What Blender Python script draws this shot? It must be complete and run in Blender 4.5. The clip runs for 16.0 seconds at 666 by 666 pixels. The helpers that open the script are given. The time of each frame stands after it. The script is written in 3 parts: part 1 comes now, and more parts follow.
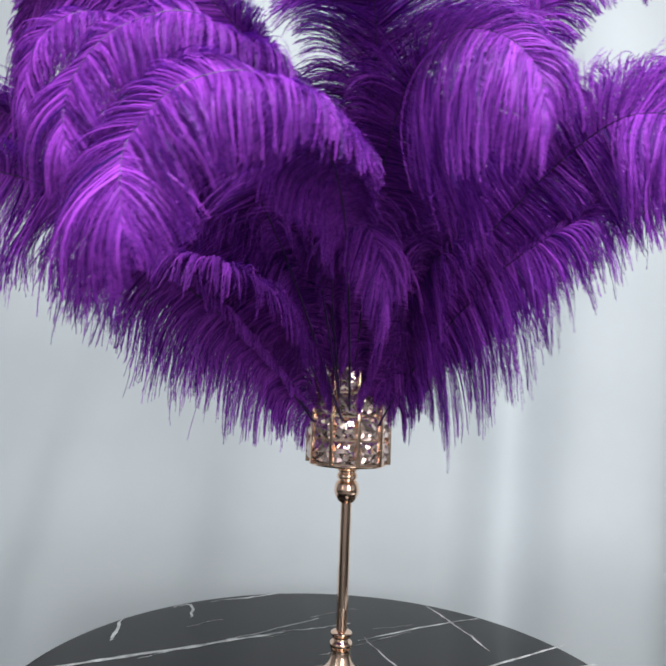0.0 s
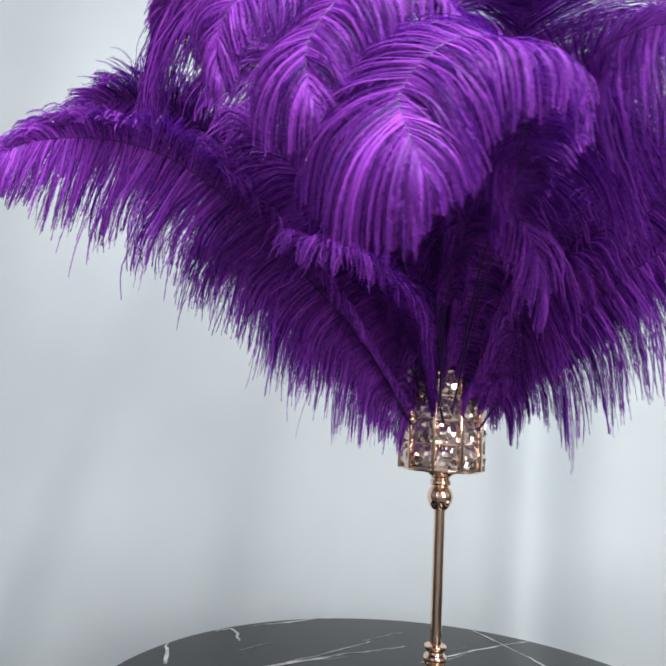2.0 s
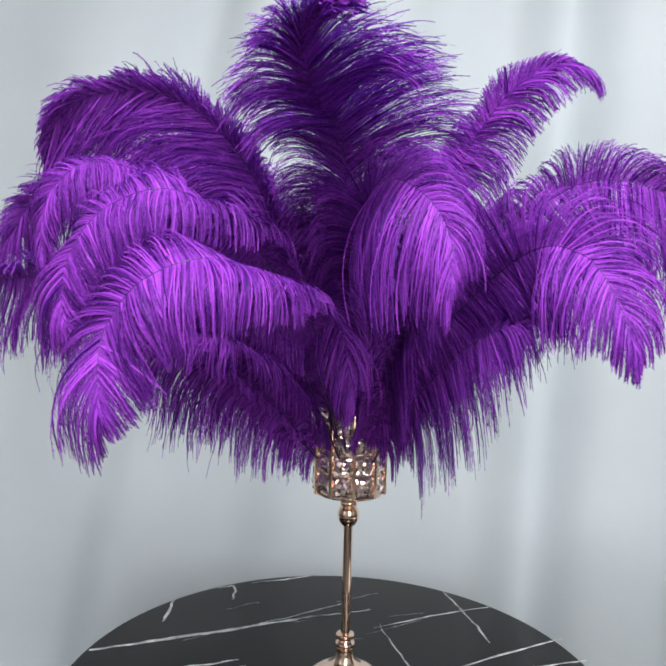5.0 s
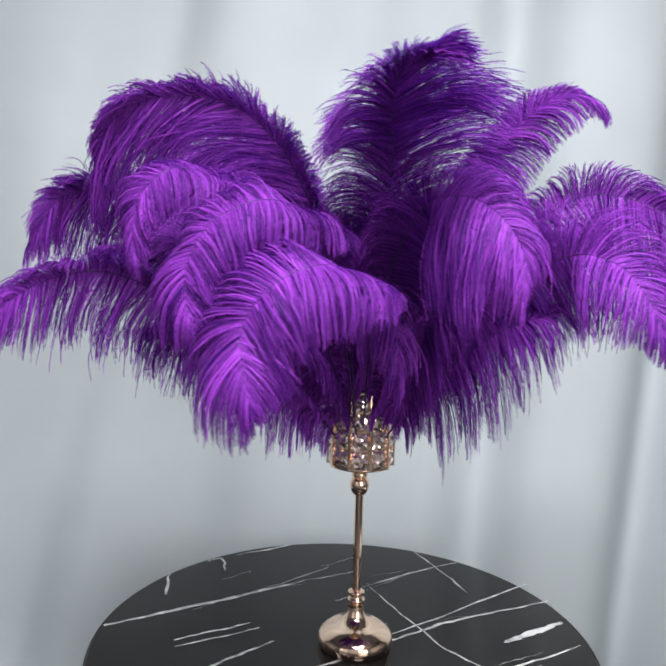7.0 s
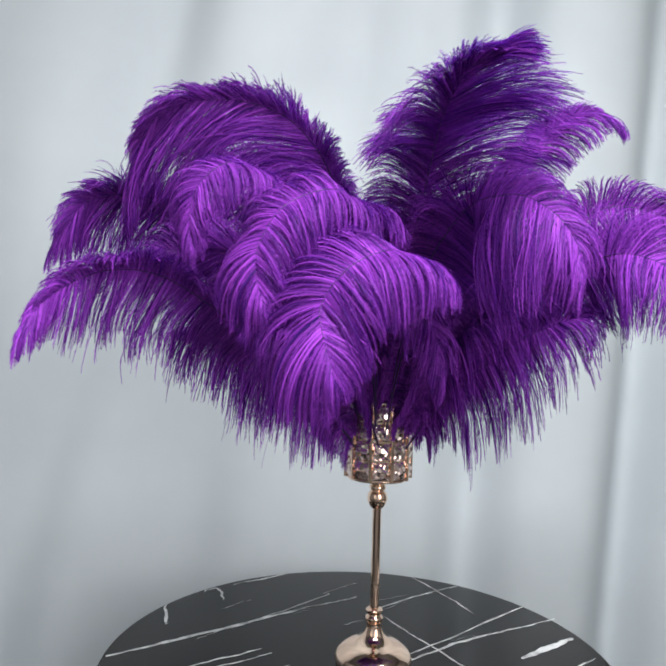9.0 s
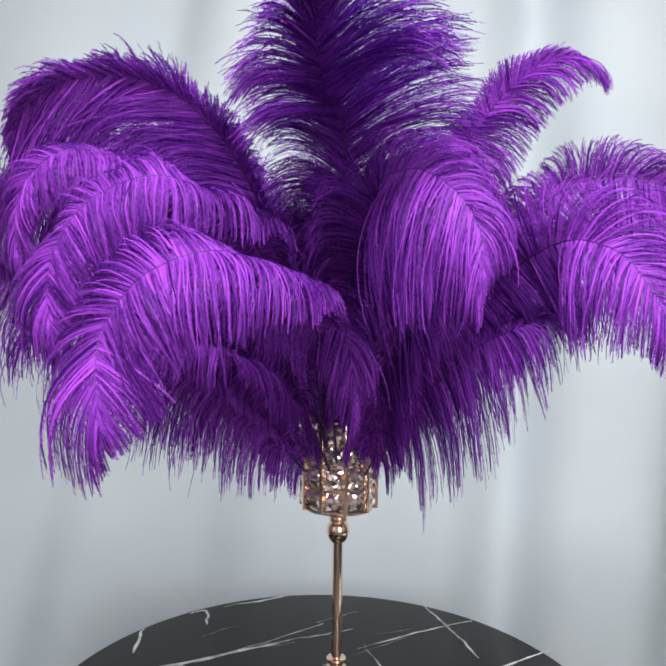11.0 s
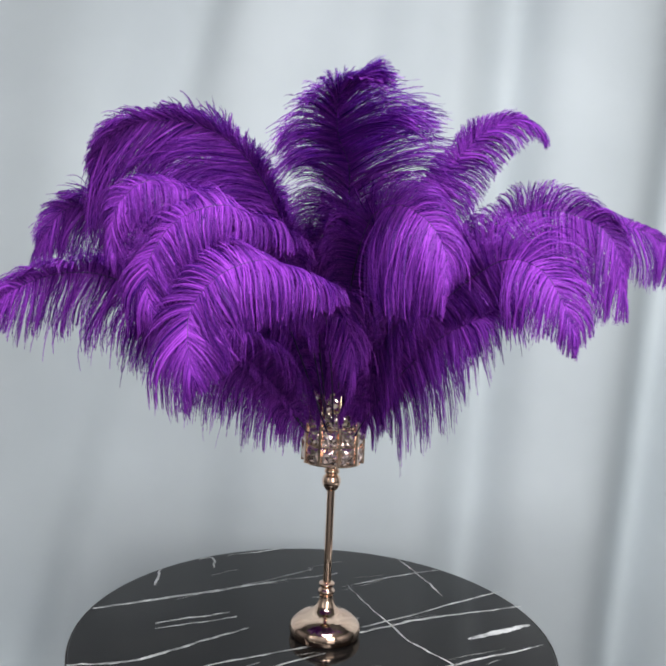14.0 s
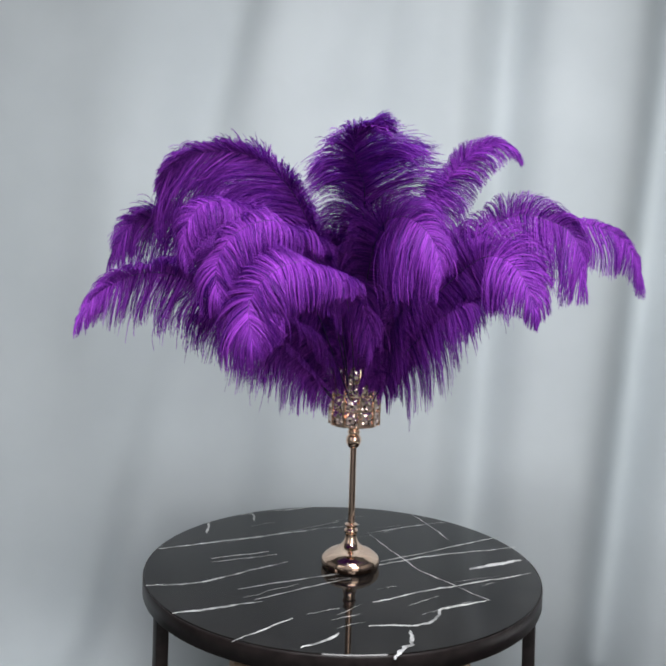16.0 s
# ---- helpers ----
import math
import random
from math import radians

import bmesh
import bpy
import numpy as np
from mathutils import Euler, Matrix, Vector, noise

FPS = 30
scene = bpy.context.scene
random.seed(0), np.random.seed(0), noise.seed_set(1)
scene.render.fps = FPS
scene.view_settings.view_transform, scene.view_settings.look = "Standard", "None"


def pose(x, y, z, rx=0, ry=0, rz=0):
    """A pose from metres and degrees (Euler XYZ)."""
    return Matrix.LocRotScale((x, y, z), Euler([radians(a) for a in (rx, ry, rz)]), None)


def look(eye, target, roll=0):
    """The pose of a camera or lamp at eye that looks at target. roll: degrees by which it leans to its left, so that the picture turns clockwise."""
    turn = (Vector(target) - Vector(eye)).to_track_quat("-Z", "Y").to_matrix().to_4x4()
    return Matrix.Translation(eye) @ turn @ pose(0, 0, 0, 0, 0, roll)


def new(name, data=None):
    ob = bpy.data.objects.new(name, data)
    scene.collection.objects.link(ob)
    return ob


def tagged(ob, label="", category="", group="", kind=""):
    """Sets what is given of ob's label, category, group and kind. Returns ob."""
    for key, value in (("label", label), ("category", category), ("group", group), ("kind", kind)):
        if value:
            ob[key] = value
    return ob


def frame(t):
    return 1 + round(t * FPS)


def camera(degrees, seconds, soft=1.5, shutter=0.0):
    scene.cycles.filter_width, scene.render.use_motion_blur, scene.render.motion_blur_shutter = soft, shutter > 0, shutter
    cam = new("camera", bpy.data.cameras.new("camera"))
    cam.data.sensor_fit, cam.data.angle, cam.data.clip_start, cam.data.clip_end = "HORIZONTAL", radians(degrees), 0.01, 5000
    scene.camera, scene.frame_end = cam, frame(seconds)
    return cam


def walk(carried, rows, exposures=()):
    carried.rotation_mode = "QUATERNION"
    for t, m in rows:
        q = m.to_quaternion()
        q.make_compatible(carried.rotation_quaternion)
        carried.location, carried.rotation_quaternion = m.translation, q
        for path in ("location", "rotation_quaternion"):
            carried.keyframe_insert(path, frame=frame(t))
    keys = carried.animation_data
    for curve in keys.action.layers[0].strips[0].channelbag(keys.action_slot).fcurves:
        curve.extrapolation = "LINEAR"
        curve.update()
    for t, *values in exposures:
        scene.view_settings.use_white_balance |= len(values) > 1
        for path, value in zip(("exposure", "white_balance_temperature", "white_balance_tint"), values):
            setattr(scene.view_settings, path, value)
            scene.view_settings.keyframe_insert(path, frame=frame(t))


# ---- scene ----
cam = camera(54.4, 16.0, 2.2, 0.4)
PATH = [
    (0, (0.103, -0.803, 0.971), (-0.21, 1.164, 1.152), 2.3),
    (0.5, (0.016, -0.803, 0.963), (-0.143, 1.182, 1.15), 4.1),
    (1, (-0.054, -0.787, 0.958), (-0.028, 1.208, 1.102), 3.5),
    (1.5, (-0.114, -0.787, 0.949), (-0.105, 1.2, 1.183), 4.6),
    (2, (-0.077, -0.808, 0.915), (-0.232, 1.16, 1.233), 3.4),
    (2.5, (0.037, -0.844, 0.893), (-0.183, 1.112, 1.249), 2.2),
    (3, (0.129, -0.84, 0.921), (-0.163, 1.118, 1.21), 1.9),
    (3.5, (0.156, -0.835, 1.022), (-0.194, 1.128, 1.176), 2.1),
    (4, (0.217, -0.85, 1.085), (-0.329, 1.074, 1.107), 1.7),
    (6.5, (0.176, -0.957, 1.128), (-0.202, 1.006, 1.069), 1.4),
    (7, (0.06, -0.994, 1.131), (-0.156, 0.993, 1.042), 1.6),
    (7.5, (-0.043, -0.997, 1.129), (-0.059, 1.002, 1.066), 1.6),
    (8, (-0.094, -0.992, 1.117), (-0.039, 1.006, 1.081), 2.7),
    (8.5, (-0.089, -1.008, 1.093), (-0.067, 0.992, 1.097), 1.8),
    (9, (-0.048, -1.006, 1.071), (-0.103, 0.992, 1.137), 1.7),
    (9.5, (0.028, -0.966, 1.08), (-0.119, 1.026, 1.17), 2.1),
    (12, (0.164, -0.828, 1.11), (-0.287, 1.12, 1.093), 0.5),
    (12.5, (0.127, -0.895, 1.097), (-0.281, 1.063, 1.114), 2.5),
    (13, (0.133, -0.932, 1.089), (-0.228, 1.035, 1.11), 2.7),
    (13.5, (0.142, -0.989, 1.079), (-0.237, 0.975, 1.103), 2.8),
    (14, (0.163, -1.063, 1.091), (-0.156, 0.912, 1.103), 2.6),
    (14.5, (0.182, -1.152, 1.088), (-0.187, 0.814, 1.076), 2.0),
    (15, (0.183, -1.222, 1.084), (-0.206, 0.739, 1.046), 2.3),
    (15.5, (0.19, -1.273, 1.076), (-0.183, 0.691, 1.029), 1.8),
    (16, (0.192, -1.287, 1.075), (-0.175, 0.679, 1.062), 1.6),
]
walk(cam, [(t, look(eye, target, roll)) for t, eye, target, roll in PATH],
     [(0.0, 0.12), (1.0, 0.24), (2.0, 0.27), (3.0, 0.15), (4.0, 0.1), (6.5, 0.0), (8.5, 0.0), (12.0, 0.12), (13.0, 0.05), (14.0, -0.1), (15.5, -0.25), (16.0, -0.25)])

# ---- world and light ----
world = bpy.data.worlds.new("daylight")
scene.world = world
world.use_nodes = True
sky = world.node_tree.nodes.new("ShaderNodeTexSky")
sky.sky_type, sky.sun_disc = "NISHITA", False
sky.sun_elevation, sky.sun_rotation = radians(35), radians(160)
back = world.node_tree.nodes["Background"]
back.inputs["Strength"].default_value = 0.1
world.node_tree.links.new(sky.outputs["Color"], back.inputs["Color"])


def area_light(name, x, y, z, target, wide, high, watts, colour):
    lamp = bpy.data.lights.new(name, "AREA")
    lamp.shape, lamp.size, lamp.size_y, lamp.energy, lamp.color = "RECTANGLE", wide, high, watts, colour
    ob = new(name, lamp)
    ob.matrix_world = look((x, y, z), target)
    return ob


# daylight in the openings of the wall behind the camera
area_light("window_daylight", -1.35, -2.33, 1.65, (-1.35, 0.0, 1.65), 1.25, 1.60, 3, (1.0, 0.99, 0.97))
area_light("window_daylight", 1.35, -2.33, 1.65, (1.35, 0.0, 1.65), 1.25, 1.60, 27, (1.0, 0.99, 0.97))
# added soft key below the ceiling, without a fixture, to brighten the feathers
area_light("added_top_light", 0.36, -1.25, 2.66, (0.36, -1.25, 0.0), 1.0, 0.8, 92, (0.97, 0.98, 1.0))


# ---- materials ----
def material(name, colour, rough=0.5, metal=0.0):
    m = bpy.data.materials.new(name)
    m.use_nodes = True
    b = m.node_tree.nodes["Principled BSDF"]
    b.inputs["Base Color"].default_value = (*colour, 1)
    b.inputs["Roughness"].default_value = rough
    b.inputs["Metallic"].default_value = metal
    return m, m.node_tree.nodes, m.node_tree.links, b


def noise_mix(m, a, b, scale, detail=4.0, low=0.35, high=0.65, bump=0.0, stretch=None):
    """Two colours mixed by noise, with a fine relief."""
    nodes, links = m.node_tree.nodes, m.node_tree.links
    bsdf = nodes["Principled BSDF"]
    coord = nodes.new("ShaderNodeTexCoord")
    mapping = nodes.new("ShaderNodeMapping")
    if stretch:
        mapping.inputs["Scale"].default_value = stretch
    links.new(coord.outputs["Object"], mapping.inputs["Vector"])
    tex = nodes.new("ShaderNodeTexNoise")
    tex.inputs["Scale"].default_value, tex.inputs["Detail"].default_value = scale, detail
    links.new(mapping.outputs["Vector"], tex.inputs["Vector"])
    ramp = nodes.new("ShaderNodeValToRGB")
    ramp.color_ramp.elements[0].position, ramp.color_ramp.elements[1].position = low, high
    ramp.color_ramp.elements[0].color, ramp.color_ramp.elements[1].color = (*a, 1), (*b, 1)
    links.new(tex.outputs["Fac"], ramp.inputs["Fac"])
    links.new(ramp.outputs["Color"], bsdf.inputs["Base Color"])
    if bump:
        bm = nodes.new("ShaderNodeBump")
        bm.inputs["Strength"].default_value, bm.inputs["Distance"].default_value = bump, 0.002
        links.new(tex.outputs["Fac"], bm.inputs["Height"])
        links.new(bm.outputs["Normal"], bsdf.inputs["Normal"])
    return m


def feather_material(name, deep, bright):
    """Dyed barbs: a soft sheen, light that passes through, each barb a little different."""
    m, nodes, links, b = material(name, bright, 0.5)
    geo = nodes.new("ShaderNodeNewGeometry")
    ramp = nodes.new("ShaderNodeValToRGB")
    ramp.color_ramp.elements[0].color, ramp.color_ramp.elements[1].color = (*deep, 1), (*bright, 1)
    links.new(geo.outputs["Random Per Island"], ramp.inputs["Fac"])
    links.new(ramp.outputs["Color"], b.inputs["Base Color"])
    b.inputs["Sheen Weight"].default_value = 0.03
    b.inputs["Sheen Roughness"].default_value = 0.4
    b.inputs["Sheen Tint"].default_value = (0.8, 0.55, 1.0, 1)
    b.inputs["Specular IOR Level"].default_value = 0.12
    thin = nodes.new("ShaderNodeBsdfTranslucent")
    dye = nodes.new("ShaderNodeMix")
    dye.data_type, dye.blend_type = "RGBA", "MULTIPLY"
    dye.inputs["Factor"].default_value = 1.0
    links.new(ramp.outputs["Color"], dye.inputs[6])
    dye.inputs[7].default_value = (0.55, 0.5, 1.0, 1)
    links.new(dye.outputs[2], thin.inputs["Color"])
    mix = nodes.new("ShaderNodeMixShader")
    mix.inputs["Fac"].default_value = 0.33
    links.new(b.outputs["BSDF"], mix.inputs[1])
    links.new(thin.outputs["BSDF"], mix.inputs[2])
    links.new(mix.outputs["Shader"], nodes["Material Output"].inputs["Surface"])
    return m


PURPLE = feather_material("purple_barbs", (0.030, 0.0028, 0.13), (0.48, 0.076, 0.74))
QUILL = material("dyed_quill", (0.10, 0.012, 0.22), 0.4)[0]
noise_mix(QUILL, (0.018, 0.003, 0.055), (0.045, 0.007, 0.11), 90.0)
GOLD = material("rose_gold", (0.93, 0.66, 0.52), 0.10, 1.0)[0]
noise_mix(GOLD, (0.96, 0.66, 0.50), (1.0, 0.75, 0.58), 25.0)
CRYSTAL, _n, _l, _b = material("champagne_crystal", (1.0, 0.79, 0.73), 0.03, 0.8)
_b.inputs["Transmission Weight"].default_value = 0.4
# cut facets: each small cell leans its own way
_g, _v = _n.new("ShaderNodeNewGeometry"), _n.new("ShaderNodeTexVoronoi")
_v.inputs["Scale"].default_value = 170.0
_c, _k, _a, _u = (_n.new("ShaderNodeVectorMath") for _ in range(4))
_c.operation, _k.operation, _a.operation, _u.operation = "SUBTRACT", "SCALE", "ADD", "NORMALIZE"
_c.inputs[1].default_value = (0.5, 0.5, 0.5)
_k.inputs["Scale"].default_value = 0.8
_l.new(_g.outputs["Position"], _v.inputs["Vector"])
_l.new(_v.outputs["Color"], _c.inputs[0])
_l.new(_c.outputs["Vector"], _k.inputs[0])
_l.new(_k.outputs["Vector"], _a.inputs[0])
_l.new(_g.outputs["Normal"], _a.inputs[1])
_l.new(_a.outputs["Vector"], _u.inputs[0])
_l.new(_u.outputs["Vector"], _b.inputs["Normal"])
MARBLE = material("black_marble", (0.012, 0.012, 0.013), 0.035)[0]
MARBLE.node_tree.nodes["Principled BSDF"].inputs["Specular IOR Level"].default_value = 0.20
noise_mix(MARBLE, (0.006, 0.005, 0.005), (0.020, 0.018, 0.017), 9.0, 8.0, 0.4, 0.8)
VEIN = material("white_vein", (0.5, 0.5, 0.5), 0.15)[0]
noise_mix(VEIN, (0.22, 0.22, 0.22), (0.80, 0.80, 0.79), 34.0, 8.0, 0.36, 0.62)
STEEL = material("dark_painted_steel", (0.022, 0.017, 0.017), 0.42)[0]
STEEL.node_tree.nodes["Principled BSDF"].inputs["Specular IOR Level"].default_value = 0.28
noise_mix(STEEL, (0.010, 0.0075, 0.0075), (0.022, 0.016, 0.016), 60.0, 6.0, bump=0.1)
CLOTH = material("grey_white_cloth", (0.7, 0.71, 0.73), 0.85)[0]
noise_mix(CLOTH, (0.509, 0.556, 0.583), (0.569, 0.616, 0.643), 2.2, 5.0, bump=0.05)
PLASTER = material("grey_plaster", (0.25, 0.25, 0.25), 0.9)[0]
noise_mix(PLASTER, (0.25, 0.25, 0.255), (0.31, 0.31, 0.315), 3.0, bump=0.1)
FLOORING = material("grey_floor", (0.25, 0.25, 0.25), 0.5)[0]
noise_mix(FLOORING, (0.10, 0.10, 0.10), (0.16, 0.16, 0.155), 4.0, 6.0)
WOOD = material("light_wood", (0.45, 0.28, 0.16), 0.5)[0]
noise_mix(WOOD, (0.36, 0.22, 0.12), (0.52, 0.34, 0.20), 6.0, 6.0, bump=0.1, stretch=(1, 12, 12))
PAPER = material("white_paper", (0.8, 0.8, 0.8), 0.7)[0]
noise_mix(PAPER, (0.74, 0.74, 0.74), (0.82, 0.82, 0.82), 30.0)
BLACK = material("black_plastic", (0.012, 0.012, 0.013), 0.45)[0]
noise_mix(BLACK, (0.010, 0.010, 0.011), (0.022, 0.022, 0.022), 50.0)
GLASS, _n, _l, _b = material("window_glass", (1, 1, 1), 0.0)
_b.inputs["Transmission Weight"].default_value = 1.0


# ---- mesh helpers ----
def part(name, bm, mat, parent=None, label="", smooth=True):
    """Links a bmesh as one mesh object."""
    me = bpy.data.meshes.new(name)
    bm.to_mesh(me)
    bm.free()
    me.materials.append(mat)
    for p in me.polygons:
        p.use_smooth = smooth
    ob = new(name, me)
    if parent:
        ob.parent = parent
        ob.matrix_parent_inverse = parent.matrix_world.inverted()
    if label:
        ob["label"] = label
    return ob


def empty(name, x, y, z):
    ob = new(name)
    ob.empty_display_size = 0.05
    ob.matrix_world = Matrix.Translation((x, y, z))
    return ob


def box(x0, x1, y0, y1, z0, z1, bevel=0.0):
    bm = bmesh.new()
    bmesh.ops.create_cube(bm, size=1)
    for v in bm.verts:
        v.co = Vector(((x0 + x1) / 2 + v.co.x * (x1 - x0), (y0 + y1) / 2 + v.co.y * (y1 - y0), (z0 + z1) / 2 + v.co.z * (z1 - z0)))
    if bevel:
        bmesh.ops.bevel(bm, geom=bm.edges[:], offset=bevel, segments=2, affect="EDGES", profile=0.5)
    return bm


def lathe(profile, cx=0.0, cy=0.0, steps=64):
    """A turned body from (radius, z) pairs."""
    bm = bmesh.new()
    rings = []
    for r, z in profile:
        rings.append([bm.verts.new((cx + r * math.cos(2 * math.pi * i / steps), cy + r * math.sin(2 * math.pi * i / steps), z)) for i in range(steps)])
    for a, b in zip(rings, rings[1:]):
        for i in range(steps):
            bm.faces.new((a[i], a[(i + 1) % steps], b[(i + 1) % steps], b[i]))
    if profile[0][0] > 1e-5:
        bm.faces.new(rings[0][::-1])
    if profile[-1][0] > 1e-5:
        bm.faces.new(rings[-1])
    bmesh.ops.remove_doubles(bm, verts=bm.verts[:], dist=1e-6)
    return bm


def rounded(profile, sub=5):
    """A smooth profile through the given pairs."""
    p = np.array([profile[0], *profile, profile[-1]], float)
    out = []
    for i in range(1, len(p) - 2):
        for u in np.linspace(0, 1, sub, endpoint=False):
            a, b, c, d = p[i - 1], p[i], p[i + 1], p[i + 2]
            out.append(0.5 * (2 * b + (c - a) * u + (2 * a - 5 * b + 4 * c - d) * u * u + (3 * b - a - 3 * c + d) * u ** 3))
    out.append(p[-2])
    return [(max(float(r), 0.0), float(z)) for r, z in out]


# ---- the room ----
def room():
    tagged(part("floor", box(-2.6, 2.6, -2.5, 1.3, -0.1, 0.0), FLOORING), "plain grey floor of the room", "floor", kind="structure")
    tagged(part("ceiling", box(-2.6, 2.6, -2.5, 1.3, 2.7, 2.8), PLASTER), "plain grey ceiling", "ceiling", kind="structure")
    tagged(part("wall_north", box(-2.6, 2.6, 1.2, 1.3, 0.0, 2.7), PLASTER), "grey plaster wall behind the curtain", "wall", kind="structure")
    tagged(part("wall_west", box(-2.6, -2.5, -2.4, 1.2, 0.0, 2.7), PLASTER), "plain grey plaster wall", "wall", kind="structure")
    tagged(part("wall_east", box(2.5, 2.6, -2.4, 1.2, 0.0, 2.7), PLASTER), "plain grey plaster wall", "wall", kind="structure")
    south = tagged(empty("wall_south", 0, -2.45, 0), "grey plaster wall with two window openings", "wall", kind="structure")
    for x0, x1, z0, z1 in ((-2.6, -2.0, 0, 2.7), (-0.7, 0.7, 0, 2.7), (2.0, 2.6, 0, 2.7), (-2.0, -0.7, 0, 0.8), (0.7, 2.0, 0, 0.8), (-2.0, -0.7, 2.5, 2.7), (0.7, 2.0, 2.5, 2.7)):
        part("wall_panel", box(x0, x1, -2.5, -2.4, z0, z1), PLASTER, south, smooth=False)
    for n, x in ((1, -1.35), (2, 1.35)):
        w = tagged(empty("window_%d" % n, x, -2.45, 0.8), "white framed window with plain glass", "window", kind="structure")
        for a in (box(x - 0.65, x - 0.60, -2.49, -2.41, 0.8, 2.5, 0.004), box(x + 0.60, x + 0.65, -2.49, -2.41, 0.8, 2.5, 0.004),
                  box(x - 0.60, x + 0.60, -2.49, -2.41, 0.8, 0.85, 0.004), box(x - 0.60, x + 0.60, -2.49, -2.41, 2.45, 2.5, 0.004)):
            part("window_frame", a, PAPER, w)
        part("pane", box(x - 0.60, x + 0.60, -2.456, -2.45, 0.85, 2.45), GLASS, w).visible_shadow = False


room()


# ---- the curtain ----
def curtain():
    """A hanging cloth with soft, uneven folds."""
    nx, nz = 520, 40
    xs = np.linspace(-2.3, 2.3, nx)
    zs = np.linspace(0.02, 2.62, nz)
    X, Z = np.meshgrid(xs, zs)
    rng = np.random.default_rng(5)
    Y = 0.56 + 0.16 * X
    fan = 1 + 0.10 * (2.6 - Z) / 2.6
    for k in range(9):
        f, a, ph, sl = rng.uniform(3, 17), rng.uniform(0.003, 0.010), rng.uniform(0, 6.28), rng.uniform(-0.6, 0.6)
        Y = Y + a * np.sin(f * X * fan + ph + sl * Z) * (0.7 + 0.3 * np.sin(1.3 * Z + ph))
    for c, w, a, sl in ((0.72, 0.085, 0.15, 0.09), (0.27, 0.09, 0.11, 0.05), (0.95, 0.07, 0.08, 0.0), (-0.72, 0.10, 0.06, 0.22), (-0.36, 0.08, 0.022, 0.18), (0.10, 0.04, 0.010, 0.06), (-0.12, 0.05, 0.012, 0.10)):
        Y = Y + a * np.exp(-((X - c - sl * (Z - 0.9)) / w) ** 2)
    # the hem lies forward on the floor at one end
    Y = Y - 0.40 * np.exp(-Z / 0.07) * np.clip((-0.45 - X) / 0.3, 0, 1)
    bm = bmesh.new()
    vs = [[bm.verts.new((X[j, i], Y[j, i], Z[j, i])) for i in range(nx)] for j in range(nz)]
    for j in range(nz - 1):
        for i in range(nx - 1):
            bm.faces.new((vs[j][i], vs[j][i + 1], vs[j + 1][i + 1], vs[j + 1][i]))
    ob = part("curtain", bm, CLOTH)
    thick = ob.modifiers.new("thickness", "SOLIDIFY")
    thick.thickness, thick.offset = 0.002, 1.0
    tagged(ob, "grey-white fabric curtain hanging in soft vertical folds behind the table", "curtain")


curtain()


# ---- the table ----
TX, TY, TR, TOP = -0.022, 0.03, 0.395, 0.60


def vein(table, points, wide, seed):
    """A pale vein in the marble, wandering between its ends."""
    rng = np.random.default_rng(seed)
    p = np.array(points, float)
    at = np.linspace(0, len(p) - 1, 14 * (len(p) - 1) + 1)
    x = np.interp(at, range(len(p)), p[:, 0])
    y = np.interp(at, range(len(p)), p[:, 1])
    wob = np.cumsum(rng.normal(0, 0.0012, len(at)))
    wob -= np.linspace(wob[0], wob[-1], len(at))
    dx, dy = np.gradient(x), np.gradient(y)
    n = np.hypot(dx, dy) + 1e-9
    x, y = x - dy / n * wob, y + dx / n * wob
    half = 1.3 * wide * (0.35 + 0.65 * np.abs(np.sin(np.linspace(0.25, 2.9, len(at))))) * rng.uniform(0.55, 1.1, len(at)) / 2
    bm = bmesh.new()
    left = [bm.verts.new((x[i] - dy[i] / n[i] * half[i], y[i] + dx[i] / n[i] * half[i], TOP + 0.0004)) for i in range(len(at))]
    right = [bm.verts.new((x[i] + dy[i] / n[i] * half[i], y[i] - dx[i] / n[i] * half[i], TOP + 0.0004)) for i in range(len(at))]
    for i in range(len(at) - 1):
        bm.faces.new((right[i], right[i + 1], left[i + 1], left[i]))
    part("vein", bm, VEIN, table)


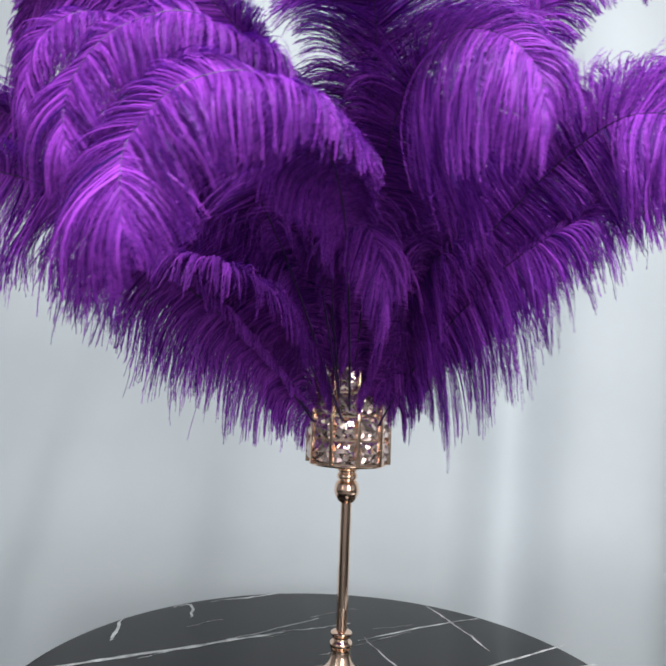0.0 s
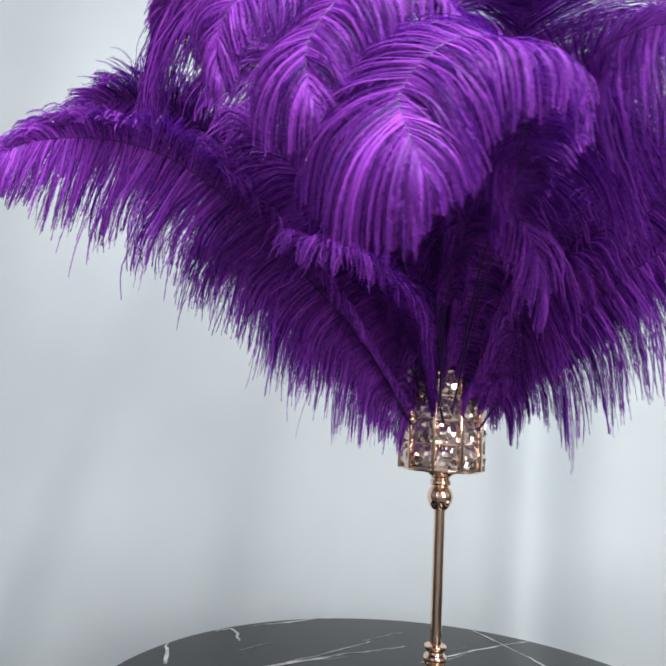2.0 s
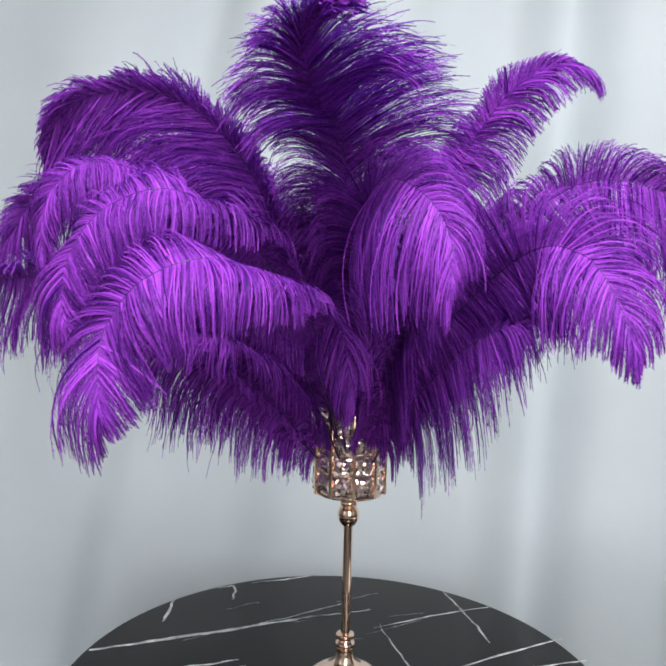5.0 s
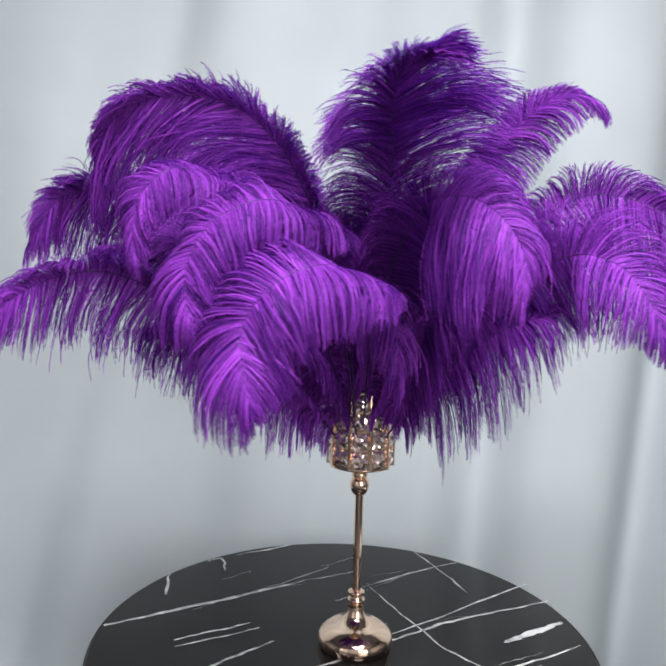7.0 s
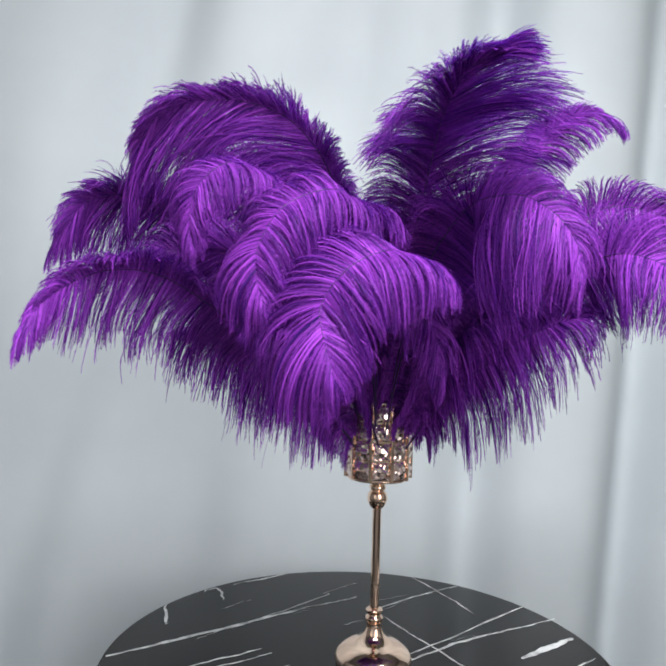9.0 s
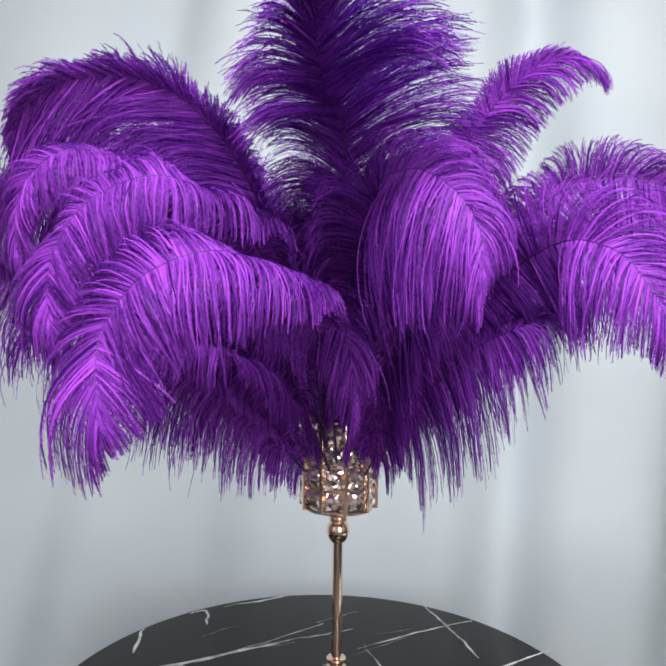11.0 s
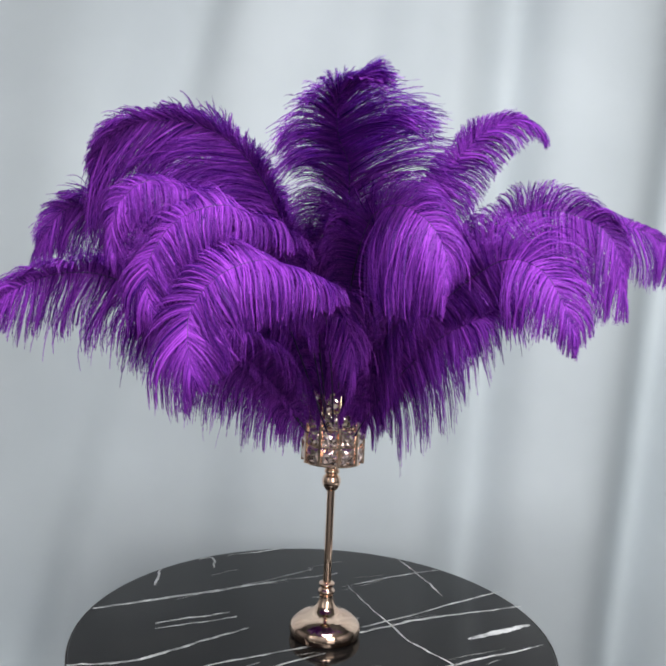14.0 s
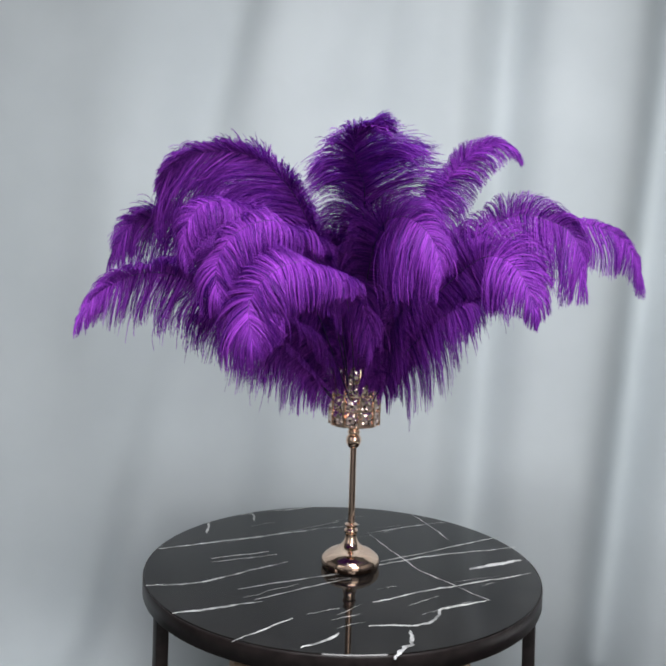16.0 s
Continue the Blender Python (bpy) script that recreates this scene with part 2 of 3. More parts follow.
def side_table():
    table = tagged(empty("side_table", TX, TY, 0), "round side table with white-veined black marble top and dark metal frame", "table")
    top = part("tabletop", lathe([(0.0, TOP - 0.018), (TR - 0.006, TOP - 0.018), (TR - 0.0028, TOP - 0.016), (TR - 0.0028, TOP - 0.0016), (TR - 0.0045, TOP), (0.0, TOP)], TX, TY, 128), MARBLE, table, "polished black marble with white veins", False)
    part("rim", lathe([(TR - 0.0024, TOP - 0.032), (TR - 0.0006, TOP - 0.032), (TR - 0.0004, TOP - 0.004), (TR - 0.0010, TOP - 0.0016), (TR - 0.0024, TOP - 0.0012), (TR - 0.0024, TOP - 0.032)], TX, TY, 128), STEEL, table, "dark painted steel band", True)
    for deg in (221, 350, 105):
        a = radians(deg)
        cx, cy = TX + (TR - 0.022) * math.cos(a), TY + (TR - 0.022) * math.sin(a)
        leg = box(-0.011, 0.011, -0.0125, 0.0125, 0.0, TOP - 0.0325, 0.0015)
        bmesh.ops.transform(leg, matrix=Matrix.Translation((cx, cy, 0)) @ Matrix.Rotation(a, 4, "Z"), verts=leg.verts[:])
        part("leg", leg, STEEL, table)
    part("floor_ring", lathe([(TR - 0.03, 0.0), (TR - 0.005, 0.0), (TR - 0.005, 0.012), (TR - 0.03, 0.012), (TR - 0.03, 0.0)], TX, TY, 96), STEEL, table)
    veins = (
        (((-0.408, -0.010), (-0.271, 0.095), (-0.117, 0.210)), 0.009), (((-0.280, -0.036), (-0.176, 0.037)), 0.004),
        (((-0.344, -0.195), (-0.257, -0.157), (-0.198, -0.091), (-0.126, -0.013)), 0.006), (((-0.250, -0.290), (-0.120, -0.209)), 0.006),
        (((-0.179, -0.170), (-0.022, -0.054)), 0.0035), (((-0.136, -0.205), (0.013, -0.066)), 0.003),
        (((-0.123, -0.360), (-0.054, -0.259)), 0.0035), (((-0.018, -0.350), (0.029, -0.290)), 0.0055),
        (((0.122, -0.352), (0.131, -0.318), (0.140, -0.300), (0.137, -0.255)), 0.007), (((0.071, -0.257), (0.163, -0.218), (0.182, -0.164), (0.262, -0.107)), 0.0055),
        (((0.066, -0.165), (0.196, -0.068), (0.356, 0.052)), 0.0045), (((0.013, -0.017), (0.142, 0.088), (0.340, 0.206)), 0.005),
        (((0.236, 0.041), (0.345, 0.126)), 0.012))
    thin = (
        (((0.058, 0.039), (0.310, 0.270)), 0.004), (((0.098, 0.400), (0.193, 0.215)), 0.004), (((0.007, 0.224), (0.133, 0.012), (0.270, -0.105)), 0.003),
        (((-0.001, 0.205), (0.185, 0.355)), 0.004), (((-0.320, 0.270), (-0.300, 0.290), (-0.275, 0.232)), 0.005), (((-0.375, 0.199), (-0.355, 0.143), (-0.350, 0.112)), 0.005),
        (((-0.270, 0.314), (-0.162, 0.395)), 0.005), (((-0.191, 0.159), (-0.075, 0.285)), 0.003), (((-0.118, 0.213), (-0.021, 0.276)), 0.003),
        (((-0.273, -0.054), (-0.158, 0.024)), 0.003))
    for k, (pts, wide) in enumerate(veins + thin):
        vein(top, pts, wide, 40 + k)
    rng = np.random.default_rng(77)
    for k in range(22):
        a, r = rng.uniform(0, 6.28), TR * 0.82 * math.sqrt(rng.random())
        x, y, turn, long = TX + r * math.cos(a), TY + r * math.sin(a), rng.normal(0.66, 0.12), rng.uniform(0.015, 0.06)
        dx, dy = long * math.cos(turn), long * math.sin(turn)
        vein(top, ((x - dx, y - dy), (x + dx, y + dy)), rng.uniform(0.0006, 0.0016), 100 + k)


side_table()


# ---- the candle stand ----
def candle_stand():
    stand = tagged(empty("candle_stand", 0, 0, TOP), "tall rose-gold metal stand with a crystal cup holding purple feathers", "centerpiece stand")
    z = TOP + 0.0005
    base = rounded([(0.0, z), (0.050, z), (0.0575, z + 0.006), (0.0585, z + 0.013), (0.055, z + 0.021), (0.042, z + 0.031), (0.026, z + 0.038), (0.0165, z + 0.046), (0.0125, z + 0.056),
                    (0.0115, z + 0.064), (0.0135, z + 0.068), (0.0135, z + 0.072), (0.011, z + 0.075), (0.010, z + 0.078), (0.0125, z + 0.081), (0.0125, z + 0.084), (0.0072, z + 0.086), (0.0, z + 0.086)], 4)
    part("base", lathe(base), GOLD, stand, "polished domed rose-gold base")
    part("stem", lathe([(0.0068, z + 0.0845), (0.0068, z + 0.085), (0.0068, z + 0.087), (0.0066, 0.838), (0.0066, 0.841), (0.0066, 0.8415)], steps=32), GOLD, stand)
    knob = rounded([(0.0068, 0.837), (0.010, 0.839), (0.0140, 0.846), (0.0155, 0.853), (0.0135, 0.861), (0.010, 0.8645), (0.0125, 0.867), (0.0125, 0.871), (0.011, 0.875), (0.018, 0.880), (0.018, 0.882), (0.0, 0.882)], 4)
    part("knob", lathe(knob, steps=48), GOLD, stand)
    cup = part("cup", lathe([(0.0, 0.8822), (0.044, 0.8822), (0.0465, 0.8835), (0.0465, 0.886), (0.0, 0.886)], steps=48), GOLD, stand, "rose-gold cup set with square crystals")
    cols, rows, r, h, z0 = 10, 4, 0.0475, 0.0282, 0.8865
    half = r * math.tan(math.pi / cols)
    gem = bmesh.new()
    w, t = half * 0.90, h * 0.47
    ring = [gem.verts.new(c) for c in ((0, -w, -t), (0, w, -t), (0, w, t), (0, -w, t))]
    mid = [gem.verts.new((0.0042, y, q)) for y, q in ((0, -t * 0.62), (w * 0.62, 0), (0, t * 0.62), (-w * 0.62, 0))]
    peak = gem.verts.new((0.0068, 0, 0))
    rear = gem.verts.new((-0.006, 0, 0))
    for i in range(4):
        j = (i + 1) % 4
        gem.faces.new((ring[i], ring[j], mid[i]))
        gem.faces.new((ring[j], mid[j], mid[i]))
        gem.faces.new((mid[i], mid[j], peak))
        gem.faces.new((ring[j], ring[i], rear))
    first = None
    for c in range(cols):
        a = 2 * math.pi * (c + 0.57) / cols
        for k in range(rows):
            m = Matrix.Rotation(a, 4, "Z") @ Matrix.Translation((r - 0.001, 0, z0 + h * (k + 0.5)))
            if first is None:
                first = part("crystal", gem, CRYSTAL, cup, "square faceted champagne crystal", False)
                ob = first
            else:
                ob = new("crystal", first.data)
                ob.parent = cup
                ob.matrix_parent_inverse = cup.matrix_world.inverted()
                ob["label"] = "square faceted champagne crystal"
            ob.matrix_basis = m
        e = a + math.pi / cols
        bar = box(-0.0016, 0.0026, -0.0022, 0.0022, 0.885, z0 + h * rows, 0.0005)
        bmesh.ops.transform(bar, matrix=Matrix.Rotation(e, 4, "Z") @ Matrix.Translation((r / math.cos(math.pi / cols), 0, 0)), verts=bar.verts[:])
        part("upright", bar, GOLD, cup)
    for k in range(rows + 1):
        q = z0 + h * k
        bm = lathe([(r - 0.002, q - 0.0012), (r + 0.0012, q - 0.0012), (r + 0.0012, q + 0.0012), (r - 0.002, q + 0.0012), (r - 0.002, q - 0.0012)], steps=cols)
        bmesh.ops.rotate(bm, verts=bm.verts[:], matrix=Matrix.Rotation(2 * math.pi * 1.07 / cols, 3, "Z"))
        part("ring", bm, GOLD, cup, smooth=False)


candle_stand()


# ---- the feathers ----
def spline(points, count):
    p = np.array(points, float)
    p = np.vstack([2 * p[0] - p[1], p, 2 * p[-1] - p[-2]])
    out = []
    for i in range(1, len(p) - 2):
        a, b, c, d = p[i - 1: i + 3]
        for u in np.linspace(0, 1, 24, endpoint=False):
            out.append(0.5 * (2 * b + (c - a) * u + (2 * a - 5 * b + 4 * c - d) * u * u + (3 * b - a - 3 * c + d) * u ** 3))
    out = np.array(out + [p[-2]])
    s = np.r_[0, np.cumsum(np.linalg.norm(np.diff(out, axis=0), axis=1))]
    at = np.linspace(0, s[-1], count)
    return np.stack([np.interp(at, s, out[:, k]) for k in range(3)], 1), s[-1]


def unit(v):
    return v / (np.linalg.norm(v, axis=-1, keepdims=True) + 1e-12)


def raw_mesh(name, verts, quads, tris):
    me = bpy.data.meshes.new(name)
    me.vertices.add(len(verts))
    me.vertices.foreach_set("co", verts.astype(np.float32).ravel())
    loops = np.r_[quads.ravel(), tris.ravel()].astype(np.int32)
    me.loops.add(len(loops))
    me.loops.foreach_set("vertex_index", loops)
    me.polygons.add(len(quads) + len(tris))
    me.polygons.foreach_set("loop_start", np.r_[np.arange(len(quads)) * 4, len(quads) * 4 + np.arange(len(tris)) * 3].astype(np.int32))
    me.update(calc_edges=True)
    return me


def vane(name, P, T, S, N, side, wide, sag, curl, lean, first, rng, count, fuzz, clump, tip, fan, ragged, cup, frizz, twist, blunt):
    """One side of a feather: strand after strand leaves the quill, bends over and hangs, each fringed with soft barbules."""
    steps = 11
    n = len(P)
    s = first + (1 - first) * (np.arange(count) + 0.5 + rng.normal(0, 0.28, count)) / count
    s = np.sort(np.clip(s, first, 1.0))
    f = s * (n - 1)
    i0 = np.clip(f.astype(int), 0, n - 2)
    u = (f - i0)[:, None]
    mixed = lambda A: A[i0] * (1 - u) + A[i0 + 1] * u  # noqa: E731
    p, t, sd, nn = mixed(P), unit(mixed(T)), unit(mixed(S)) * side, unit(mixed(N))
    shape = np.clip((s - first) / 0.25, 0.35, 1) ** 0.7 * (1 - tip * np.clip((s - blunt) / (1 - blunt), 0, 1) ** 1.6)
    drift = lambda: np.interp(s, np.linspace(0, 1, clump), rng.normal(0, 1, clump))  # noqa: E731
    tuft, tuft2, tuft3 = drift(), drift(), drift()
    loose = s < ragged
    length = wide * shape * (1 + 0.10 * tuft) * np.where(loose, rng.uniform(0.70, 1.12, count) * np.where(rng.random(count) < 0.05, 1.3, 1.0), rng.uniform(0.86, 1.04, count))
    angle = np.radians(lean + (fan - lean) * np.clip((s - blunt + 0.08) / (1.08 - blunt), 0, 1) ** 2.0) + 0.08 * tuft2 + rng.normal(0, 0.05, count) * np.where(loose, 1.5, 1.0)
    d = unit(sd * np.cos(angle)[:, None] + t * np.sin(angle)[:, None] + nn * (cup + 0.10 * tuft + rng.normal(0, 0.07, count))[:, None])
    pull = sag * rng.uniform(0.75, 1.25, count) * (1 + 0.15 * tuft) * (1.9 - 1.4 * np.clip((s - 0.25) / 0.45, 0, 1))
    roll = curl * rng.uniform(0.7, 1.3, count)
    line = [p]
    down = np.array([0, 0, -1.0])
    q = p.copy()
    wave = np.where(loose, 0.22, 0.10) * rng.uniform(0.3, 1.5, count)
    phase, pace = 2.0 * tuft3 + rng.normal(0, 0.6, count), rng.uniform(5.0, 9.0, count)
    for k in range(steps):
        w = (k + 1) / steps
        sway = wave * w * np.sin(pace * w + phase)
        d = unit(d + down * (pull * 0.42 * w ** 1.25)[:, None] - nn * (roll * 0.26 * w)[:, None] + t * sway[:, None] + nn * (0.6 * sway)[:, None] + rng.normal(0, 0.02 + frizz * w, (count, 3)))
        q = q + d * (length / steps)[:, None]
        line.append(q)
    line = np.stack(line, 1)
    # neighbouring strands cling together in locks towards their ends
    lock = np.floor(np.cumsum(rng.random(count) < 0.36)).astype(int)
    size = np.maximum(np.bincount(lock), 1)
    mean = np.stack([np.stack([np.bincount(lock, line[:, k, c]) / size for c in range(3)], 1) for k in range(steps + 1)], 1)
    cling = (np.where(loose, rng.uniform(0.2, 0.95, count), rng.uniform(0.0, 0.3, count))[:, None, None]) * (np.linspace(0, 1, steps + 1) ** 1.3)[None, :, None]
    line = line + (mean[lock] - line) * cling
    way = unit(np.gradient(line, axis=1))
    flat = unit(np.cross(way, nn[:, None] + rng.normal(0, twist, (count, 1, 3))))
    taper = np.linspace(1, 0.4, steps + 1)[None, :, None]
    # every third strand or so lies proud of its neighbours as a rib
    rib = (np.arange(count) + rng.integers(0, 2, count)) % 3 == 0
    lift = np.where(rib, 0.0007, -0.0005) * rng.uniform(0.6, 1.4, count)
    line = line + nn[:, None] * lift[:, None, None] * np.sin(np.linspace(0, 2.6, steps + 1))[None, :, None]
    half = np.where(rib, 0.00072, 0.00055)[:, None, None] * rng.uniform(0.75, 1.25, (count, 1, 1)) * taper
    v = np.stack([line - flat * half, line + flat * half], 2).reshape(-1, 3)
    a = (np.arange(count)[:, None] * (steps + 1) + np.arange(steps)[None]).ravel() * 2
    quads = np.stack([a, a + 1, a + 3, a + 2], 1)
    hairs = count * fuzz
    b = rng.integers(0, count, hairs)
    w = rng.uniform(0.0, 1.0, hairs) ** 1.15
    reach = 1 - 0.75 * w ** 2
    w = w * steps
    j = np.clip(w.astype(int), 0, steps - 1)
    x = (w - j)[:, None]
    root = line[b, j] * (1 - x) + line[b, j + 1] * x
    dd, ff = way[b, j + 1], flat[b, j + 1] * rng.choice([-1.0, 1.0], hairs)[:, None]
    hl = (rng.uniform(0.003, 0.0075, hairs) * reach)[:, None]
    end = root + (ff * 0.55 + dd * 0.80 - nn[b] * rng.uniform(0.0, 0.45, (hairs, 1)) + down * 0.10) * hl
    thick = dd * 0.00040
    hv = np.stack([root - thick, root + thick, end], 1).reshape(-1, 3)
    tris = len(v) + np.arange(hairs * 3).reshape(-1, 3)
    return raw_mesh(name, np.vstack([v, hv]), quads, tris)


def quill_mesh(P, T, S, N, thick):
    n, ring = len(P), 6
    r = thick * (1 - 0.85 * np.linspace(0, 1, n))
    c = np.linspace(0, 2 * np.pi, ring, endpoint=False)
    v = P[:, None] + (S[:, None] * np.cos(c)[None, :, None] + N[:, None] * np.sin(c)[None, :, None]) * r[:, None, None]
    a = (np.arange(n - 1)[:, None] * ring + np.arange(ring)[None]).ravel()
    b = (np.arange(n - 1)[:, None] * ring + (np.arange(ring)[None] + 1) % ring).ravel()
    me = raw_mesh("quill", v.reshape(-1, 3), np.stack([a, b, b + ring, a + ring], 1), np.zeros((0, 3), int))
    for poly in me.polygons:
        poly.use_smooth = True
    return me


def feather(seed, label, points, face, left, right, sag=(0.5, 0.5), curl=0.3, lean=24, first=0.16, dense=1250, fuzz=66, clump=36, tip=0.35, fan=87, ragged=1.1, cup=0.12, frizz=0.0, twist=0.3, blunt=0.78):
    """An ostrich plume: its quill follows the points from the cup outwards, its face looks along the vector face at the tip."""
    rng = np.random.default_rng(seed)
    P, long = spline(((0.008 * rng.normal(), 0.008 * rng.normal(), 0.885), *points), 90)
    T = unit(np.gradient(P, axis=0))
    S = unit(np.cross(T, np.array(face, float)[None]))
    N = np.cross(S, T)
    thing = tagged(empty("ostrich_feather", *map(float, P[0])), label, "feather", "feathers in the crystal cup")

    def add(me, name, mat, kind=""):
        me.materials.append(mat)
        ob = new(name, me)
        ob.parent, ob.matrix_parent_inverse = thing, thing.matrix_world.inverted()
        if kind:
            ob["kind"] = kind
    count = int(long * (1 - first) * dense)
    add(quill_mesh(P, T, S, N, 0.0016), "quill", QUILL)
    add(vane("left_vane", P, T, S, N, -1, left, sag[0], curl, lean, first, rng, count, fuzz, clump, tip, fan, ragged, cup, frizz, twist, blunt), "left_vane", PURPLE, "stuff")
    add(vane("right_vane", P, T, S, N, 1, right, sag[1], curl, lean, first, rng, count, fuzz, clump, tip, fan, ragged, cup, frizz, twist, blunt), "right_vane", PURPLE, "stuff")


def bouquet():
    front = (0.0, -1.0, 0.45)
    up = (0.0, -0.35, 1.0)
    rolled = (-0.2, -0.85, 0.6)
    flat = (0.0, -1.0, 0.3)
    # front, drooping over the cup
    feather(11, "bright purple ostrich feather curling down in front of the cup", ((0.015, -0.15, 1.05), (0.025, -0.32, 1.135), (-0.002, -0.42, 1.165), (-0.045, -0.455, 1.150), (-0.073, -0.465, 1.114), (-0.070, -0.480, 1.083), (-0.060, -0.491, 1.052)), rolled, 0.082, 0.110, (1.0, 1.9), 0.9, 10, first=0.50, tip=0.68, fan=80, blunt=0.90, dense=1500, ragged=0.6)
    feather(12, "bright purple ostrich feather with a curled drooping tip", ((-0.02, -0.15, 1.10), (-0.03, -0.31, 1.20), (-0.060, -0.395, 1.226), (-0.108, -0.42, 1.208), (-0.132, -0.433, 1.168), (-0.132, -0.441, 1.135), (-0.124, -0.446, 1.112)), rolled, 0.066, 0.085, (1.0, 1.9), 0.9, 10, first=0.45, tip=0.66, fan=80, blunt=0.89, dense=1500, ragged=0.6)
    feather(13, "purple ostrich feather with a small curled tip", ((-0.07, -0.14, 1.14), (-0.13, -0.27, 1.25), (-0.172, -0.345, 1.266), (-0.204, -0.365, 1.238), (-0.212, -0.370, 1.20), (-0.206, -0.371, 1.178)), rolled, 0.060, 0.060, (1.3, 1.5), 0.7, 14, tip=0.6, fan=80, blunt=0.86, first=0.4, ragged=0.6)
    feather(14, "tall dark purple ostrich feather with a frizzy arched top", ((-0.03, -0.10, 1.14), (-0.07, -0.19, 1.275), (-0.11, -0.235, 1.335), (-0.165, -0.25, 1.364), (-0.24, -0.262, 1.362), (-0.295, -0.255, 1.333), (-0.322, -0.225, 1.283)), (0.1, -0.9, -0.6), 0.15, 0.040, (0.9, 0.8), 0.4, 48, clump=30, dense=1900, tip=0.5, frizz=0.09)
    feather(15, "deep purple ostrich feather bending away in shade", ((-0.14, -0.05, 1.10), (-0.25, -0.10, 1.225), (-0.335, -0.14, 1.274), (-0.40, -0.16, 1.266), (-0.434, -0.165, 1.222)), (0.1, -0.8, -0.75), 0.120, 0.055, (1.3, 0.9), 0.3, 14, tip=0.5, dense=2200)
    feather(16, "long purple ostrich feather reaching sideways with hanging fringe", ((-0.10, -0.10, 1.02), (-0.20, -0.20, 1.11), (-0.27, -0.25, 1.156), (-0.32, -0.30, 1.156), (-0.350, -0.365, 1.122), (-0.361, -0.400, 1.085)), (0.1, -1, -0.5), 0.095, 0.045, (1.3, 1.6), 0.25, 12, tip=0.66, dense=1500)
    feather(17, "upright purple ostrich feather with a dark straight quill", ((0.012, -0.08, 1.12), (0.034, -0.19, 1.25), (0.042, -0.242, 1.306), (0.041, -0.325, 1.320), (0.046, -0.380, 1.329), (0.054, -0.412, 1.338), (0.074, -0.435, 1.345)), (0, -1, -0.8), 0.090, 0.150, (0.9, 0.7), 0.0, 34, first=0.16, dense=2600, tip=0.72, fan=89, ragged=0.2, cup=-0.22, twist=1.0)
    feather(18, "slender purple ostrich feather with a curved tip", ((0.07, -0.06, 1.15), (0.14, -0.115, 1.285), (0.19, -0.15, 1.358), (0.235, -0.165, 1.390), (0.262, -0.172, 1.391), (0.276, -0.175, 1.383)), front, 0.032, 0.075, (0.6, 1.2), 0.1, tip=0.4, dense=1700, ragged=0.6)
    feather(19, "purple ostrich feather folding over in a rounded dome", ((0.03, -0.12, 1.13), (0.07, -0.26, 1.230), (0.11, -0.33, 1.243), (0.145, -0.362, 1.222), (0.167, -0.378, 1.186), (0.168, -0.387, 1.150)), (0.15, -1, 0.2), 0.072, 0.138, (1.6, 1.7), 0.7, 12, first=0.2, dense=1600, tip=0.74, fan=84, ragged=1.1)
    feather(20, "broad purple ostrich feather arching to a drooping tip", ((0.08, -0.10, 1.05), (0.17, -0.20, 1.145), (0.23, -0.28, 1.188), (0.268, -0.325, 1.178), (0.288, -0.352, 1.145), (0.300, -0.371, 1.105)), (0.15, -1, 0.1), 0.085, 0.095, (1.3, 1.9), 0.6, 10, tip=0.72, ragged=0.9)
    feather(21, "purple ostrich feather arching behind the broad one", ((0.10, -0.06, 1.12), (0.19, -0.11, 1.215), (0.28, -0.14, 1.275), (0.35, -0.165, 1.262), (0.385, -0.18, 1.225), (0.395, -0.185, 1.170)), (0.0, -1.0, -0.1), 0.048, 0.14, (1.6, 0.9), 0.3, 12, tip=0.68, ragged=0.4)
    feather(22, "purple ostrich feather with a hanging tip at the far end", ((0.14, -0.02, 1.10), (0.28, -0.04, 1.22), (0.39, -0.04, 1.275), (0.465, -0.035, 1.268), (0.505, -0.04, 1.228), (0.519, -0.045, 1.180)), front, 0.028, 0.095, (1.2, 1.4), 0.5, 12, tip=0.6, ragged=0.6)
    feather(23, "short purple ostrich feather low beside the cup", ((-0.09, -0.07, 1.00), (-0.18, -0.14, 1.07), (-0.25, -0.19, 1.09)), front, 0.105, 0.075, (1.9, 1.0), 0.2, 2, first=0.2, tip=0.5)
    feather(24, "short purple ostrich feather low beside the cup", ((0.08, -0.08, 1.00), (0.16, -0.17, 1.09), (0.22, -0.24, 1.125)), front, 0.07, 0.120, (0.9, 2.2), 0.2, 0, first=0.26, tip=0.5)
    feather(25, "short purple ostrich feather leaning forward", ((-0.04, -0.07, 1.02), (-0.10, -0.16, 1.09), (-0.15, -0.22, 1.10)), up, 0.09, 0.08, (1.8, 1.6), 0.2, 4, first=0.26)
    feather(26, "short purple ostrich feather leaning forward", ((0.04, -0.06, 1.02), (0.08, -0.12, 1.09), (0.12, -0.18, 1.12)), front, 0.07, 0.10, (0.9, 2.2), 0.2, 0, first=0.34)
    feather(31, "deep purple ostrich feather hanging down close above the cup", ((-0.01, -0.10, 1.06), (0.0, -0.17, 1.13), (0.022, -0.21, 1.145), (0.045, -0.235, 1.115), (0.055, -0.245, 1.08), (0.058, -0.248, 1.05)), (0.3, -1, 0.5), 0.065, 0.07, (1.6, 1.6), 0.3, 50, first=0.45, tip=0.4, dense=900, clump=26)
